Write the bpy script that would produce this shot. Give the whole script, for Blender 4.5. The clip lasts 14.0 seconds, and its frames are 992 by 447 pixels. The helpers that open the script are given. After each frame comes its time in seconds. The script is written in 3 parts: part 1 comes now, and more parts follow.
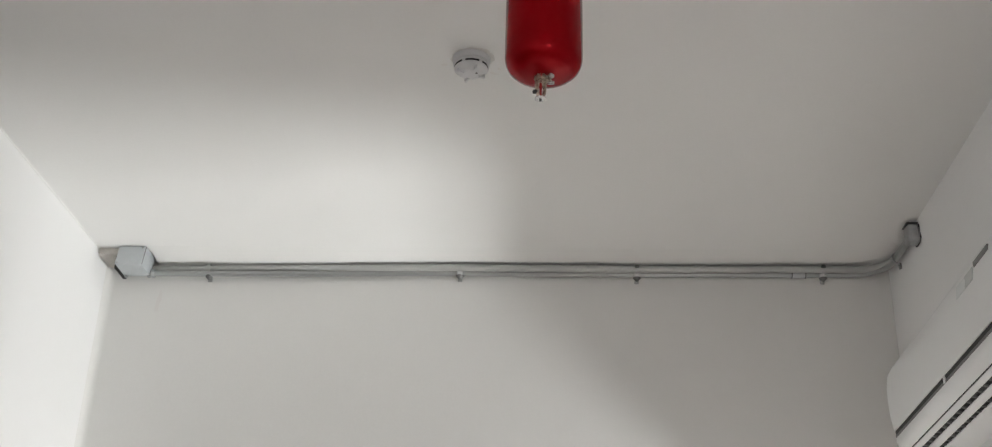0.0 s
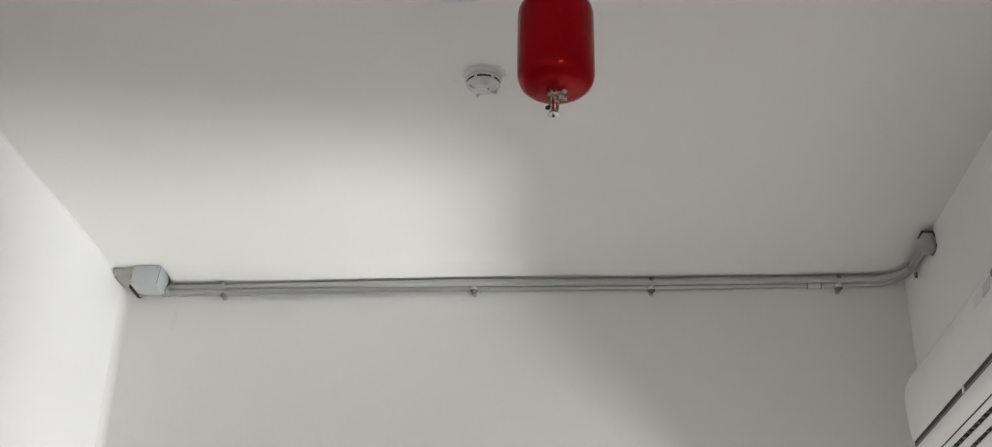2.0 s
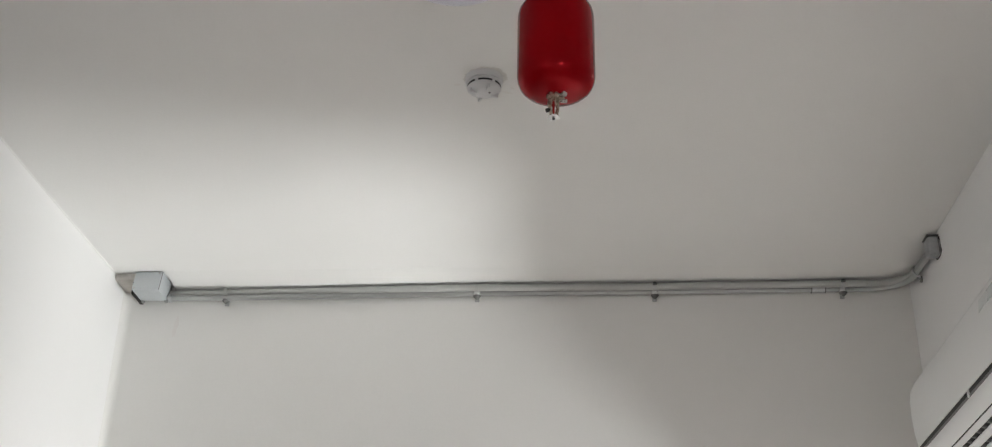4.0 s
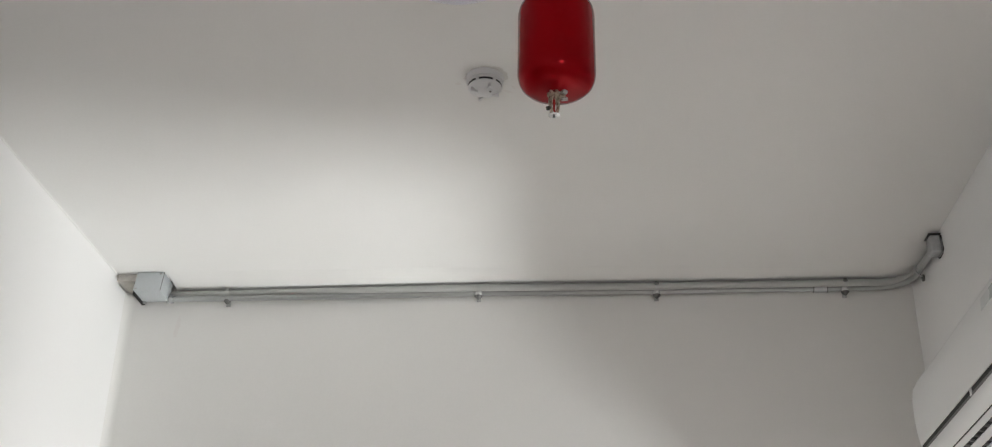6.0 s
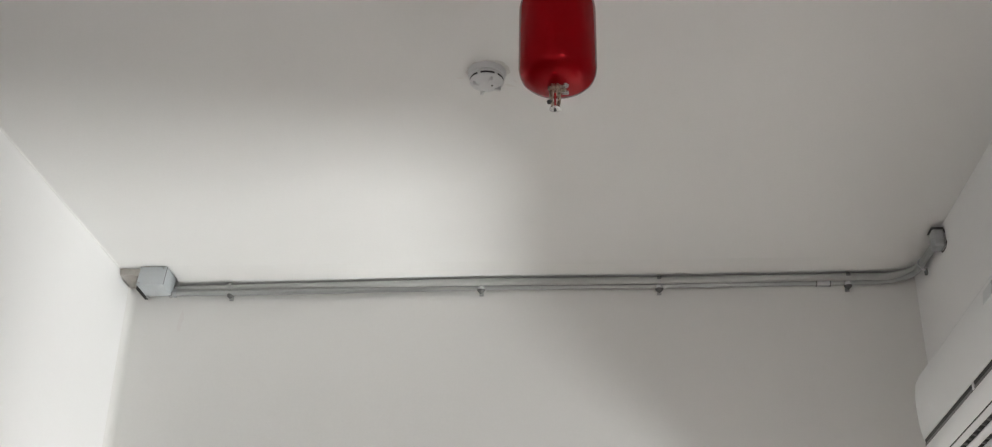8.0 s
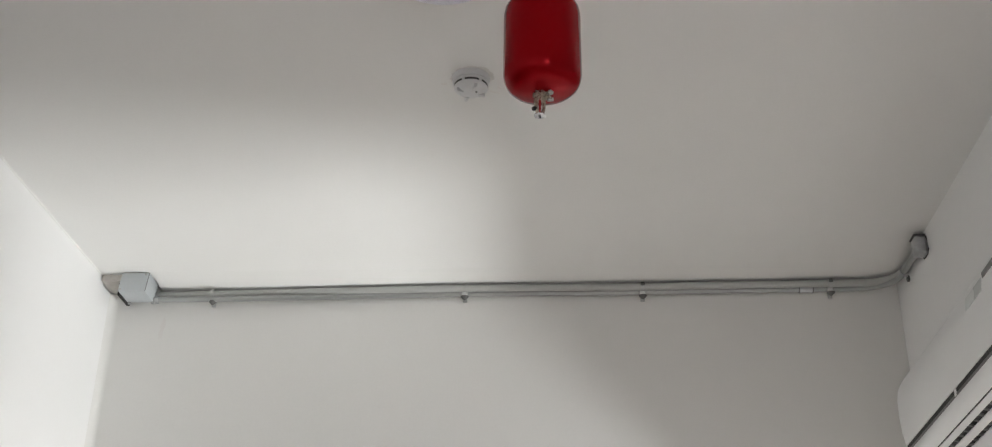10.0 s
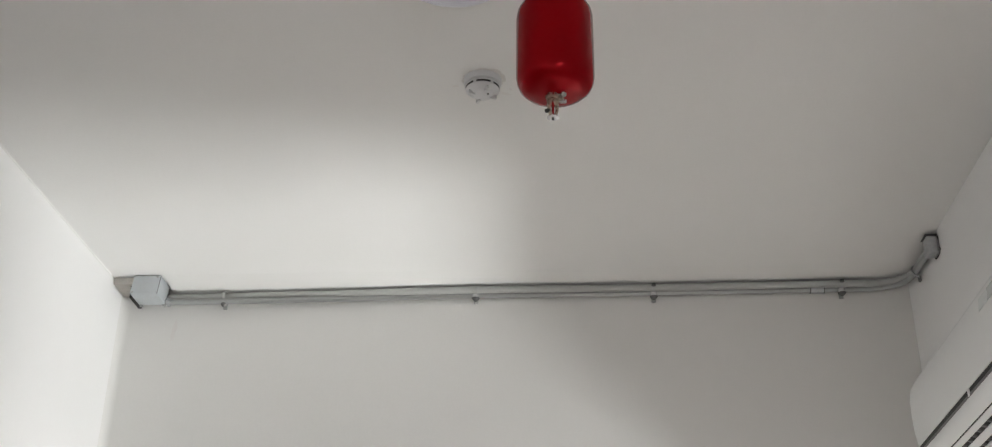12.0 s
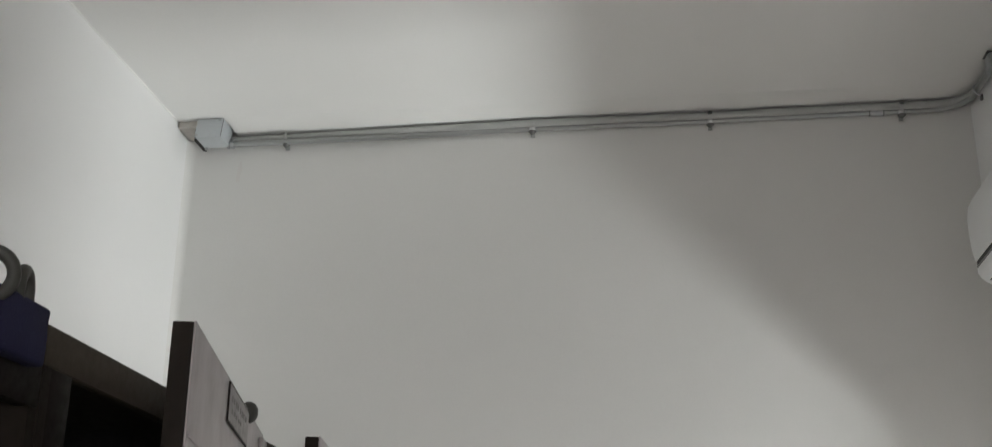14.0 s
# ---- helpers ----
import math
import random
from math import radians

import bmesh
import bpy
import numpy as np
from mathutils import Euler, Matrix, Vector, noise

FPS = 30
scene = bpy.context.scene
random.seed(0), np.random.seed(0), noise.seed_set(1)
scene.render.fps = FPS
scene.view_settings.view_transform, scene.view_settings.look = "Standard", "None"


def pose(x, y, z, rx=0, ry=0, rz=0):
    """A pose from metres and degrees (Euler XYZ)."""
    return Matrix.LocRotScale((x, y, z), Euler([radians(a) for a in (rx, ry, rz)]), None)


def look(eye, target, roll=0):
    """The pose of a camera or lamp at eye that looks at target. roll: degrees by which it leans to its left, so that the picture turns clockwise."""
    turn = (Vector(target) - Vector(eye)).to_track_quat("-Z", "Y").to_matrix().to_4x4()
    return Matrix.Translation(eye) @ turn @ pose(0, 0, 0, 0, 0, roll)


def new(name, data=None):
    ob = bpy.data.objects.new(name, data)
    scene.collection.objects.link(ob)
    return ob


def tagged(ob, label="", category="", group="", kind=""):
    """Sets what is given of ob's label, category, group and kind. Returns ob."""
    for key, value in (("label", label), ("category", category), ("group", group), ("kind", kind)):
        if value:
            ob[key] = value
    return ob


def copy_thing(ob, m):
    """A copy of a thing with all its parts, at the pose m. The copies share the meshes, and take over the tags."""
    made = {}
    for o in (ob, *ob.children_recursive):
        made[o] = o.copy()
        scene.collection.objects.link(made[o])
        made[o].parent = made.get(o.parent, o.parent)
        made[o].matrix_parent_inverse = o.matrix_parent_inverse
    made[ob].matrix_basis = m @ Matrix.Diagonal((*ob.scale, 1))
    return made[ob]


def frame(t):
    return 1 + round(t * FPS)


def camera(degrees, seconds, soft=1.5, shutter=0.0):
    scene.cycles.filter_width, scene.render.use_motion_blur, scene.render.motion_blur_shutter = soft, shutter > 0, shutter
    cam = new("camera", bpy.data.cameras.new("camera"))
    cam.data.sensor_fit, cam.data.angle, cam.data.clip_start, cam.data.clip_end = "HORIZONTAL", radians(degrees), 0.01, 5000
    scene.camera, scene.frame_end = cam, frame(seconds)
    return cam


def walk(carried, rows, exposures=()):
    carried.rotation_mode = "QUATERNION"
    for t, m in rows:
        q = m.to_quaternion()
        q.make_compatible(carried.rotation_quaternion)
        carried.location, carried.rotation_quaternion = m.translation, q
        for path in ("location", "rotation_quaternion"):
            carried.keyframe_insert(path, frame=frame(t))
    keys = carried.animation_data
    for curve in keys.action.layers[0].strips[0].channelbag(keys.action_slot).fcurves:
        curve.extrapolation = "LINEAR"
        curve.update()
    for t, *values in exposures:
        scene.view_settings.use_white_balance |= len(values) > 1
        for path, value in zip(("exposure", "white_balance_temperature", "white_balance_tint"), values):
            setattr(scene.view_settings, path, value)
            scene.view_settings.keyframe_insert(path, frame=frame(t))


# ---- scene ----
cam = camera(44.93, 14.0, soft=1.1, shutter=0.3)
# seconds, x, y, z, and the three turns in degrees
PATH = [
    (0.0, -0.011, -0.016, 1.504, 115.709, -1.496, 2.547),
    (0.5, -0.009, -0.010, 1.505, 116.143, -1.083, 2.995),
    (1.0, -0.005, -0.009, 1.506, 116.202, -0.867, 3.080),
    (1.5, -0.016, -0.023, 1.505, 116.525, -0.879, 3.381),
    (2.0, -0.017, -0.019, 1.515, 116.237, -1.002, 3.415),
    (2.5, -0.012, -0.008, 1.514, 116.291, -1.109, 3.463),
    (3.0, -0.006, -0.000, 1.515, 116.318, -1.116, 3.594),
    (3.2, -0.006, -0.000, 1.515, 116.518, -1.090, 3.654),
    (5.3, -0.004, -0.003, 1.513, 116.598, -0.880, 3.831),
    (5.5, -0.004, -0.003, 1.513, 116.463, -0.868, 3.951),
    (6.0, -0.002, 0.006, 1.509, 116.668, -0.950, 3.894),
    (6.5, -0.005, 0.014, 1.506, 116.090, -0.973, 4.048),
    (7.0, 0.000, 0.020, 1.506, 116.189, -0.945, 4.200),
    (7.5, 0.005, 0.013, 1.506, 116.389, -0.961, 4.143),
    (8.0, 0.005, 0.007, 1.507, 116.416, -1.003, 4.104),
    (8.5, 0.006, 0.014, 1.511, 116.458, -0.955, 3.919),
    (9.0, 0.009, 0.011, 1.512, 116.728, -0.638, 3.455),
    (9.2, 0.008, 0.011, 1.512, 116.728, -0.645, 3.425),
    (11.3, -0.010, 0.007, 1.509, 116.514, -0.745, 3.224),
    (11.5, -0.011, 0.007, 1.509, 116.484, -0.742, 3.299),
    (12.0, -0.013, 0.004, 1.511, 116.739, -0.656, 3.724),
    (12.5, -0.004, -0.002, 1.512, 117.071, -0.499, 3.986),
    (13.0, 0.002, -0.005, 1.511, 116.870, -0.090, 4.326),
    (13.2, -0.000, -0.004, 1.504, 116.449, 0.152, 4.615),
    (13.4, 0.009, -0.001, 1.489, 115.175, 0.065, 4.994),
    (13.5, 0.005, -0.008, 1.473, 114.219, 0.011, 5.099),
    (13.6, 0.019, 0.012, 1.480, 112.723, -0.085, 5.514),
    (13.8, 0.030, 0.003, 1.452, 110.661, -0.395, 6.805),
    (14.0, 0.025, -0.004, 1.428, 109.666, -0.402, 7.278),
]
walk(cam, [(t, pose(*p)) for t, *p in PATH], exposures=[(0.0, 0.0, 6500, 10), (13.2, 0.0, 6500, 10), (13.5, -0.05, 6500, 4), (14.0, -0.50, 6420, 8)])

# ---- the room's measures ----
XL, XR = -1.760, 1.240          # inner faces of the west and east walls
YN, YS = 4.210, -4.000          # inner faces of the north and south walls
ZC = 3.368                      # underside of the ceiling
THICK = 0.20
WIN_Y0, WIN_Y1, WIN_Z0, WIN_Z1 = 3.290, 4.030, 0.75, 1.785   # unseen window added in the east wall; its edges shape the light

BACK_Y0, BACK_Y1, BACK_Z0, BACK_Z1 = -3.70, -1.50, 0.80, 2.20    # second unseen window added in the east wall, behind the start

# ---- sky, sun and the added lamps at the windows ----
world = bpy.data.worlds.new("sky")
world.use_nodes = True
scene.world = world
wn = world.node_tree
sky = wn.nodes.new("ShaderNodeTexSky")
sky.sky_type = "NISHITA"
sky.sun_disc = False
SUN_EL, SUN_AZ = radians(66), radians(-90)
sky.sun_elevation, sky.sun_rotation = SUN_EL, SUN_AZ
wn.links.new(sky.outputs[0], wn.nodes["Background"].inputs[0])
wn.nodes["Background"].inputs[1].default_value = 0.1

sun = new("sun", bpy.data.lights.new("sun", "SUN"))
sun.data.energy, sun.data.angle, sun.data.color = 3.0, radians(0.5), (1.0, 0.96, 0.9)
sun.matrix_world = look((-4, 0, 9), (0, 0, 0))

# added lamp low outside, aimed up through the window to draw the shade edges
strip = new("added_low_lamp", bpy.data.lights.new("added_low_lamp", "AREA"))
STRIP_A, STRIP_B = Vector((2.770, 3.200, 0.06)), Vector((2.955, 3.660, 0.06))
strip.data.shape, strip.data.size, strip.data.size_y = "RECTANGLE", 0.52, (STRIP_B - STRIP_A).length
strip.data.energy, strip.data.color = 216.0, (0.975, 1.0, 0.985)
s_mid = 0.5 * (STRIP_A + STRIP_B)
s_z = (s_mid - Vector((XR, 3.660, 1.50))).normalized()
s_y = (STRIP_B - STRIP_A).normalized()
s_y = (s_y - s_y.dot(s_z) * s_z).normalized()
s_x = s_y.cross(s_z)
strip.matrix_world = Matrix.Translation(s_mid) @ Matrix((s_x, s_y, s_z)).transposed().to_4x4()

# added fill lamp in the window's opening, falling steeply on the floor for bounce
floor_fill = new("window_floor_fill", bpy.data.lights.new("window_floor_fill", "AREA"))
floor_fill.data.shape, floor_fill.data.size, floor_fill.data.size_y = "RECTANGLE", WIN_Y1 - WIN_Y0 - 0.08, 0.56
floor_fill.data.spread = radians(125)
floor_fill.data.energy, floor_fill.data.color = 21.5, (1.0, 0.98, 0.96)
s_mid = Vector((XR + 0.13, 0.5 * (WIN_Y0 + WIN_Y1), 1.365))
floor_fill.matrix_world = look(s_mid, s_mid + Vector((-1.0, 0.0, -0.75)))

# added fill lamp in the opening of the second window behind
back = new("back_fill", bpy.data.lights.new("back_fill", "AREA"))
back.data.shape, back.data.size, back.data.size_y = "RECTANGLE", BACK_Y1 - BACK_Y0 - 0.08, BACK_Z1 - BACK_Z0 - 0.08
back.data.energy, back.data.color = 68.0, (1.0, 0.965, 0.975)
back.matrix_world = look((XR + 0.10, 0.5 * (BACK_Y0 + BACK_Y1), 0.5 * (BACK_Z0 + BACK_Z1)), (XR - 1.0, 0.5 * (BACK_Y0 + BACK_Y1) + 0.3, 0.5 * (BACK_Z0 + BACK_Z1)))


# ---- materials ----
def shader(name):
    m = bpy.data.materials.new(name)
    m.use_nodes = True
    t = m.node_tree
    return m, t, t.nodes["Principled BSDF"]


def mix_colour(t, fac, a, b):
    n = t.nodes.new("ShaderNodeMix")
    n.data_type = "RGBA"
    t.links.new(fac, n.inputs[0])
    for k, c in ((6, a), (7, b)):
        if isinstance(c, tuple):
            n.inputs[k].default_value = (*c, 1)
        else:
            t.links.new(c, n.inputs[k])
    return n.outputs[2]


def noise_of(t, scale, detail=4.0, rough=0.6, low=0.35, high=0.7, stretch=None):
    co = t.nodes.new("ShaderNodeTexCoord")
    src = co.outputs["Object"]
    if stretch:
        mp = t.nodes.new("ShaderNodeMapping")
        mp.inputs["Scale"].default_value = stretch
        t.links.new(src, mp.inputs[0])
        src = mp.outputs[0]
    n = t.nodes.new("ShaderNodeTexNoise")
    n.inputs["Scale"].default_value, n.inputs["Detail"].default_value, n.inputs["Roughness"].default_value = scale, detail, rough
    t.links.new(src, n.inputs["Vector"])
    r = t.nodes.new("ShaderNodeMapRange")
    r.inputs[1].default_value, r.inputs[2].default_value = low, high
    t.links.new(n.outputs[0], r.inputs[0])
    return r.outputs[0]


def bump(t, b, height, strength, distance):
    n = t.nodes.new("ShaderNodeBump")
    n.inputs["Strength"].default_value, n.inputs["Distance"].default_value = strength, distance
    t.links.new(height, n.inputs["Height"])
    t.links.new(n.outputs[0], b.inputs["Normal"])


def surface(name, base, other, rough, metal=0.0, big=1.5, fine=60.0, relief=0.1, deep=0.001, rough_range=0.08, stretch=None, gloss=0.5):
    """Two-scale colour variation between base and other, uneven gloss and a fine relief."""
    m, t, b = shader(name)
    large = noise_of(t, big, 5, 0.6, 0.3, 0.75, stretch)
    small = noise_of(t, fine, 3, 0.6, 0.3, 0.7, stretch)
    mid = tuple(0.5 * (p + q) for p, q in zip(base, other))
    c = mix_colour(t, large, base, mix_colour(t, small, mid, other))
    t.links.new(c, b.inputs["Base Color"])
    r = t.nodes.new("ShaderNodeMapRange")
    r.inputs[3].default_value, r.inputs[4].default_value = max(0.03, rough - rough_range), min(1.0, rough + rough_range)
    t.links.new(small, r.inputs[0])
    t.links.new(r.outputs[0], b.inputs["Roughness"])
    b.inputs["Metallic"].default_value = metal
    b.inputs["Specular IOR Level"].default_value = gloss
    if relief:
        bump(t, b, small, relief, deep)
    return m


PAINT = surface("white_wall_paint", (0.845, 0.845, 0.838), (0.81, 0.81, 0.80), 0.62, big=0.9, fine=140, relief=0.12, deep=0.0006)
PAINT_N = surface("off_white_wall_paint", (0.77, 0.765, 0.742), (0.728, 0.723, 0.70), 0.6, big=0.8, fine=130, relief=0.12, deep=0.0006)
# for the unseen south wall, darkened to dim what the red cylinder reflects
GREY_WALL = surface("unseen_wall_grey", (0.44, 0.43, 0.42), (0.40, 0.39, 0.38), 0.6, big=0.9, fine=140, relief=0.12, deep=0.0006)
CEIL = surface("ceiling_paint", (0.78, 0.776, 0.760), (0.742, 0.738, 0.718), 0.75, big=0.7, fine=120, relief=0.12, deep=0.0006)
FLOOR = surface("cement_floor", (0.66, 0.605, 0.565), (0.565, 0.515, 0.475), 0.45, big=1.2, fine=40)
PAVE = surface("pale_paving", (0.52, 0.50, 0.46), (0.40, 0.385, 0.36), 0.85, big=0.6, fine=25)
ZINC = surface("galvanised_steel", (0.50, 0.51, 0.52), (0.38, 0.39, 0.40), 0.38, 0.8, big=10, fine=45, relief=0.0, rough_range=0.1)
ZINC_OLD = surface("dull_galvanised_steel", (0.46, 0.47, 0.465), (0.40, 0.405, 0.40), 0.38, 0.6, big=2, fine=9, relief=0.0, rough_range=0.02)
ZINC_DARK = surface("tarnished_zinc", (0.17, 0.17, 0.165), (0.11, 0.11, 0.105), 0.42, 0.6, big=30, fine=120, relief=0.0)
DULL = surface("weathered_zinc", (0.45, 0.455, 0.44), (0.385, 0.39, 0.375), 0.42, 0.22, big=2, fine=9, relief=0.0, rough_range=0.03)
SHINY = surface("new_galvanised_steel", (0.40, 0.41, 0.405), (0.33, 0.34, 0.335), 0.30, 0.65, big=1, fine=3, relief=0.0, rough_range=0.0)
BOXGREY = surface("grey_enamel", (0.51, 0.54, 0.555), (0.44, 0.465, 0.48), 0.42, 0.25, big=10, fine=120, relief=0.05, deep=0.0004)
PATCH = surface("shaded_filler", (0.715, 0.70, 0.675), (0.60, 0.58, 0.55), 0.8, big=25, fine=90, relief=0.0)
SMEAR = surface("dusty_filler", (0.745, 0.728, 0.705), (0.725, 0.705, 0.682), 0.8, big=25, fine=90, relief=0.0)
GROUT = surface("raw_plaster", (0.62, 0.59, 0.55), (0.42, 0.39, 0.355), 0.9, big=18, fine=90, relief=0.5, deep=0.003)
DARK = surface("dark_gap", (0.03, 0.028, 0.026), (0.015, 0.015, 0.015), 0.9, big=20, fine=90)
RED = surface("red_gloss_enamel", (0.280, 0.0009, 0.0045), (0.257, 0.0008, 0.004), 0.16, 0.30, big=6, fine=70, relief=0.0, rough_range=0.0, gloss=0.08)
BRIGHT = surface("highlight_zinc", (0.84, 0.85, 0.85), (0.76, 0.77, 0.77), 0.22, 0.3, big=40, fine=200, relief=0.0)
BRASS = surface("nickelled_brass", (0.46, 0.39, 0.32), (0.30, 0.24, 0.19), 0.28, 0.95, big=40, fine=300, relief=0.05, deep=0.0003)
STEEL = surface("bright_steel", (0.62, 0.62, 0.62), (0.48, 0.48, 0.48), 0.25, 0.95, big=30, fine=260, relief=0.04, deep=0.0003)
PLASTIC = surface("white_plastic", (0.66, 0.665, 0.67), (0.63, 0.635, 0.64), 0.32, big=5, fine=400, relief=0.0)
AC_WHITE = surface("cooler_plastic", (0.80, 0.81, 0.805), (0.785, 0.795, 0.79), 0.36, big=2, fine=500, relief=0.0)
OPAL = surface("opal_plastic", (0.66, 0.68, 0.75), (0.65, 0.67, 0.74), 0.32, big=4, fine=400, relief=0.0)
SLOT = surface("black_slot", (0.02, 0.02, 0.02), (0.035, 0.035, 0.035), 0.6, big=20, fine=100)
SLOTGREY = surface("grey_slot", (0.20, 0.20, 0.195), (0.15, 0.15, 0.15), 0.55, big=20, fine=100)
FILM = surface("cloudy_film", (0.67, 0.70, 0.695), (0.63, 0.66, 0.655), 0.3, big=3, fine=9, relief=0.0)
CAB_DARK = surface("dark_brown_enamel", (0.082, 0.068, 0.052), (0.060, 0.050, 0.038), 0.55, 0.0, big=5, fine=90, relief=0.08, deep=0.0005, gloss=0.2)
CAB_MID = surface("worn_dark_enamel", (0.026, 0.021, 0.017), (0.016, 0.013, 0.011), 0.5, 0.0, big=5, fine=60, relief=0.0, gloss=0.1)
CAB_EDGE = surface("black_brown_enamel", (0.030, 0.024, 0.019), (0.020, 0.016, 0.013), 0.55, 0.0, big=5, fine=60, relief=0.0, gloss=0.12)
CAB_GREY = surface("grey_hammered_enamel", (0.50, 0.465, 0.47), (0.33, 0.305, 0.305), 0.36, 0.3, big=7, fine=15, relief=0.05, deep=0.0005, stretch=(1, 1, 0.8))
# near-black: the shade inside the open cabinets is put into this colour
CAB_IN_SHADE = surface("shaded_cabinet_inside", (0.006, 0.005, 0.005), (0.004, 0.0035, 0.0035), 0.9, big=5, fine=60, relief=0.0, gloss=0.0)
PLATE = surface("name_plate", (0.34, 0.32, 0.315), (0.20, 0.185, 0.185), 0.4, 0.4, big=22, fine=60)
INK = surface("worn_ink", (0.20, 0.19, 0.185), (0.15, 0.145, 0.14), 0.6, big=30, fine=100)
BLUE = surface("blue_fabric", (0.016, 0.016, 0.060), (0.010, 0.010, 0.042), 0.8, big=20, fine=400, relief=0.4, deep=0.001)
RUBBER = surface("olive_rubber", (0.06, 0.06, 0.05), (0.04, 0.04, 0.035), 0.5, big=20, fine=120)
FRAME = surface("window_enamel", (0.7, 0.7, 0.68), (0.62, 0.62, 0.6), 0.4, big=5, fine=80)
BULB = surface("red_glass_bulb", (0.35, 0.02, 0.02), (0.28, 0.015, 0.015), 0.1, big=20, fine=100, relief=0.0)
GLASS, _t, _b = shader("window_glass")
_b.inputs["Transmission Weight"].default_value, _b.inputs["Roughness"].default_value, _b.inputs["IOR"].default_value = 1.0, 0.0, 1.05


# ---- mesh helpers ----
def bm_box(x0, x1, y0, y1, z0, z1, bevel=0.0, seg=2, bm=None):
    bm = bm or bmesh.new()
    r = bmesh.ops.create_cube(bm, size=1.0)
    vs = r["verts"]
    for v in vs:
        v.co = Vector((x0 + (v.co.x + 0.5) * (x1 - x0), y0 + (v.co.y + 0.5) * (y1 - y0), z0 + (v.co.z + 0.5) * (z1 - z0)))
    if bevel:
        es = list({e for v in vs for e in v.link_edges})
        bmesh.ops.bevel(bm, geom=es, offset=bevel, segments=seg, profile=0.5, affect="EDGES")
    return bm


def bm_lathe(profile, centre=(0, 0, 0), n=48, bm=None):
    """A body of revolution about the upright axis through centre, from (radius, height) pairs."""
    bm = bm or bmesh.new()
    rings = []
    for r, z in profile:
        if r < 1e-6:
            rings.append([bm.verts.new((centre[0], centre[1], centre[2] + z))])
        else:
            rings.append([bm.verts.new((centre[0] + r * math.cos(2 * math.pi * k / n), centre[1] + r * math.sin(2 * math.pi * k / n), centre[2] + z)) for k in range(n)])
    for a, b in zip(rings, rings[1:]):
        for k in range(n):
            j = (k + 1) % n
            vs = [a[k % len(a)], a[j % len(a)], b[j % len(b)], b[k % len(b)]]
            out = []
            for v in vs:
                if v not in out:
                    out.append(v)
            if len(out) > 2:
                bm.faces.new(out)
    bmesh.ops.recalc_face_normals(bm, faces=bm.faces)
    return bm


def bm_tube(points, r, n=16, closed=False, bm=None):
    """A round bar swept along points."""
    bm = bm or bmesh.new()
    pts = [Vector(p) for p in points]
    rings = []
    up = None
    for i, p in enumerate(pts):
        if closed:
            d = pts[(i + 1) % len(pts)] - pts[i - 1]
        else:
            d = pts[min(i + 1, len(pts) - 1)] - pts[max(i - 1, 0)]
        d.normalize()
        if up is None:
            up = Vector((0, 0, 1)) if abs(d.z) < 0.9 else Vector((1, 0, 0))
        side = d.cross(up).normalized()
        up = side.cross(d).normalized()
        rings.append([bm.verts.new(p + r * (math.cos(a) * side + math.sin(a) * up)) for a in (2 * math.pi * k / n for k in range(n))])
    pairs = list(zip(rings, rings[1:])) + ([(rings[-1], rings[0])] if closed else [])
    for a, b in pairs:
        for k in range(n):
            bm.faces.new((a[k], a[(k + 1) % n], b[(k + 1) % n], b[k]))
    if not closed:
        bm.faces.new(rings[0][::-1])
        bm.faces.new(rings[-1])
    bmesh.ops.recalc_face_normals(bm, faces=bm.faces)
    return bm


def bm_extrude_y(profile, y0, y1, bm=None):
    """A closed outline of (x, z) pairs drawn out along y."""
    bm = bm or bmesh.new()
    a = [bm.verts.new((x, y0, z)) for x, z in profile]
    b = [bm.verts.new((x, y1, z)) for x, z in profile]
    n = len(profile)
    for k in range(n):
        bm.faces.new((a[k], a[(k + 1) % n], b[(k + 1) % n], b[k]))
    bm.faces.new(a[::-1])
    bm.faces.new(b)
    bmesh.ops.recalc_face_normals(bm, faces=bm.faces)
    return bm


def mesh_of(name, bm, material, smooth=True, angle=35):
    me = bpy.data.meshes.new(name)
    bm.to_mesh(me)
    bm.free()
    me.materials.append(material)
    if smooth:
        me.polygons.foreach_set("use_smooth", [True] * len(me.polygons))
        me.set_sharp_from_angle(angle=radians(angle))
    return me


def structure(name, bm, material, label="", category=""):
    return tagged(new(name, mesh_of(name, bm, material, False)), label, category, kind="structure")


def thing(name, place, label, category, group="", kind=""):
    ob = new(name)
    ob.empty_display_size = 0.05
    ob.matrix_world = Matrix.Translation(place)
    return tagged(ob, label, category, group, kind)


def part(name, bm, material, parent, label="", turn=None, smooth=True, angle=35):
    """One mesh under a thing or a part; its bmesh is in the thing's own measures."""
    ob = new(name, mesh_of(name, bm, material, smooth, angle))
    ob.parent = parent
    if turn is not None:
        ob.matrix_basis = turn
    return tagged(ob, label)


# ---- ground, floor, walls, ceiling ----
structure("ground", bm_box(XL - 60, XR + 60, YS - 60, YN + 60, -0.25, -0.02), PAVE, "pale cement paving outside the building", "ground")
structure("floor", bm_box(XL, XR, YS, YN, -0.018, 0.0), FLOOR, "plain pale warm-toned floor", "floor")
ceiling = structure("ceiling", bm_box(XL - THICK, XR + THICK, YS - THICK, YN + THICK, ZC, ZC + 0.18), CEIL, "off-white painted plaster ceiling", "ceiling")
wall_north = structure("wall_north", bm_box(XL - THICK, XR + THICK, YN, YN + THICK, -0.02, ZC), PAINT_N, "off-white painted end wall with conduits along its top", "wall")
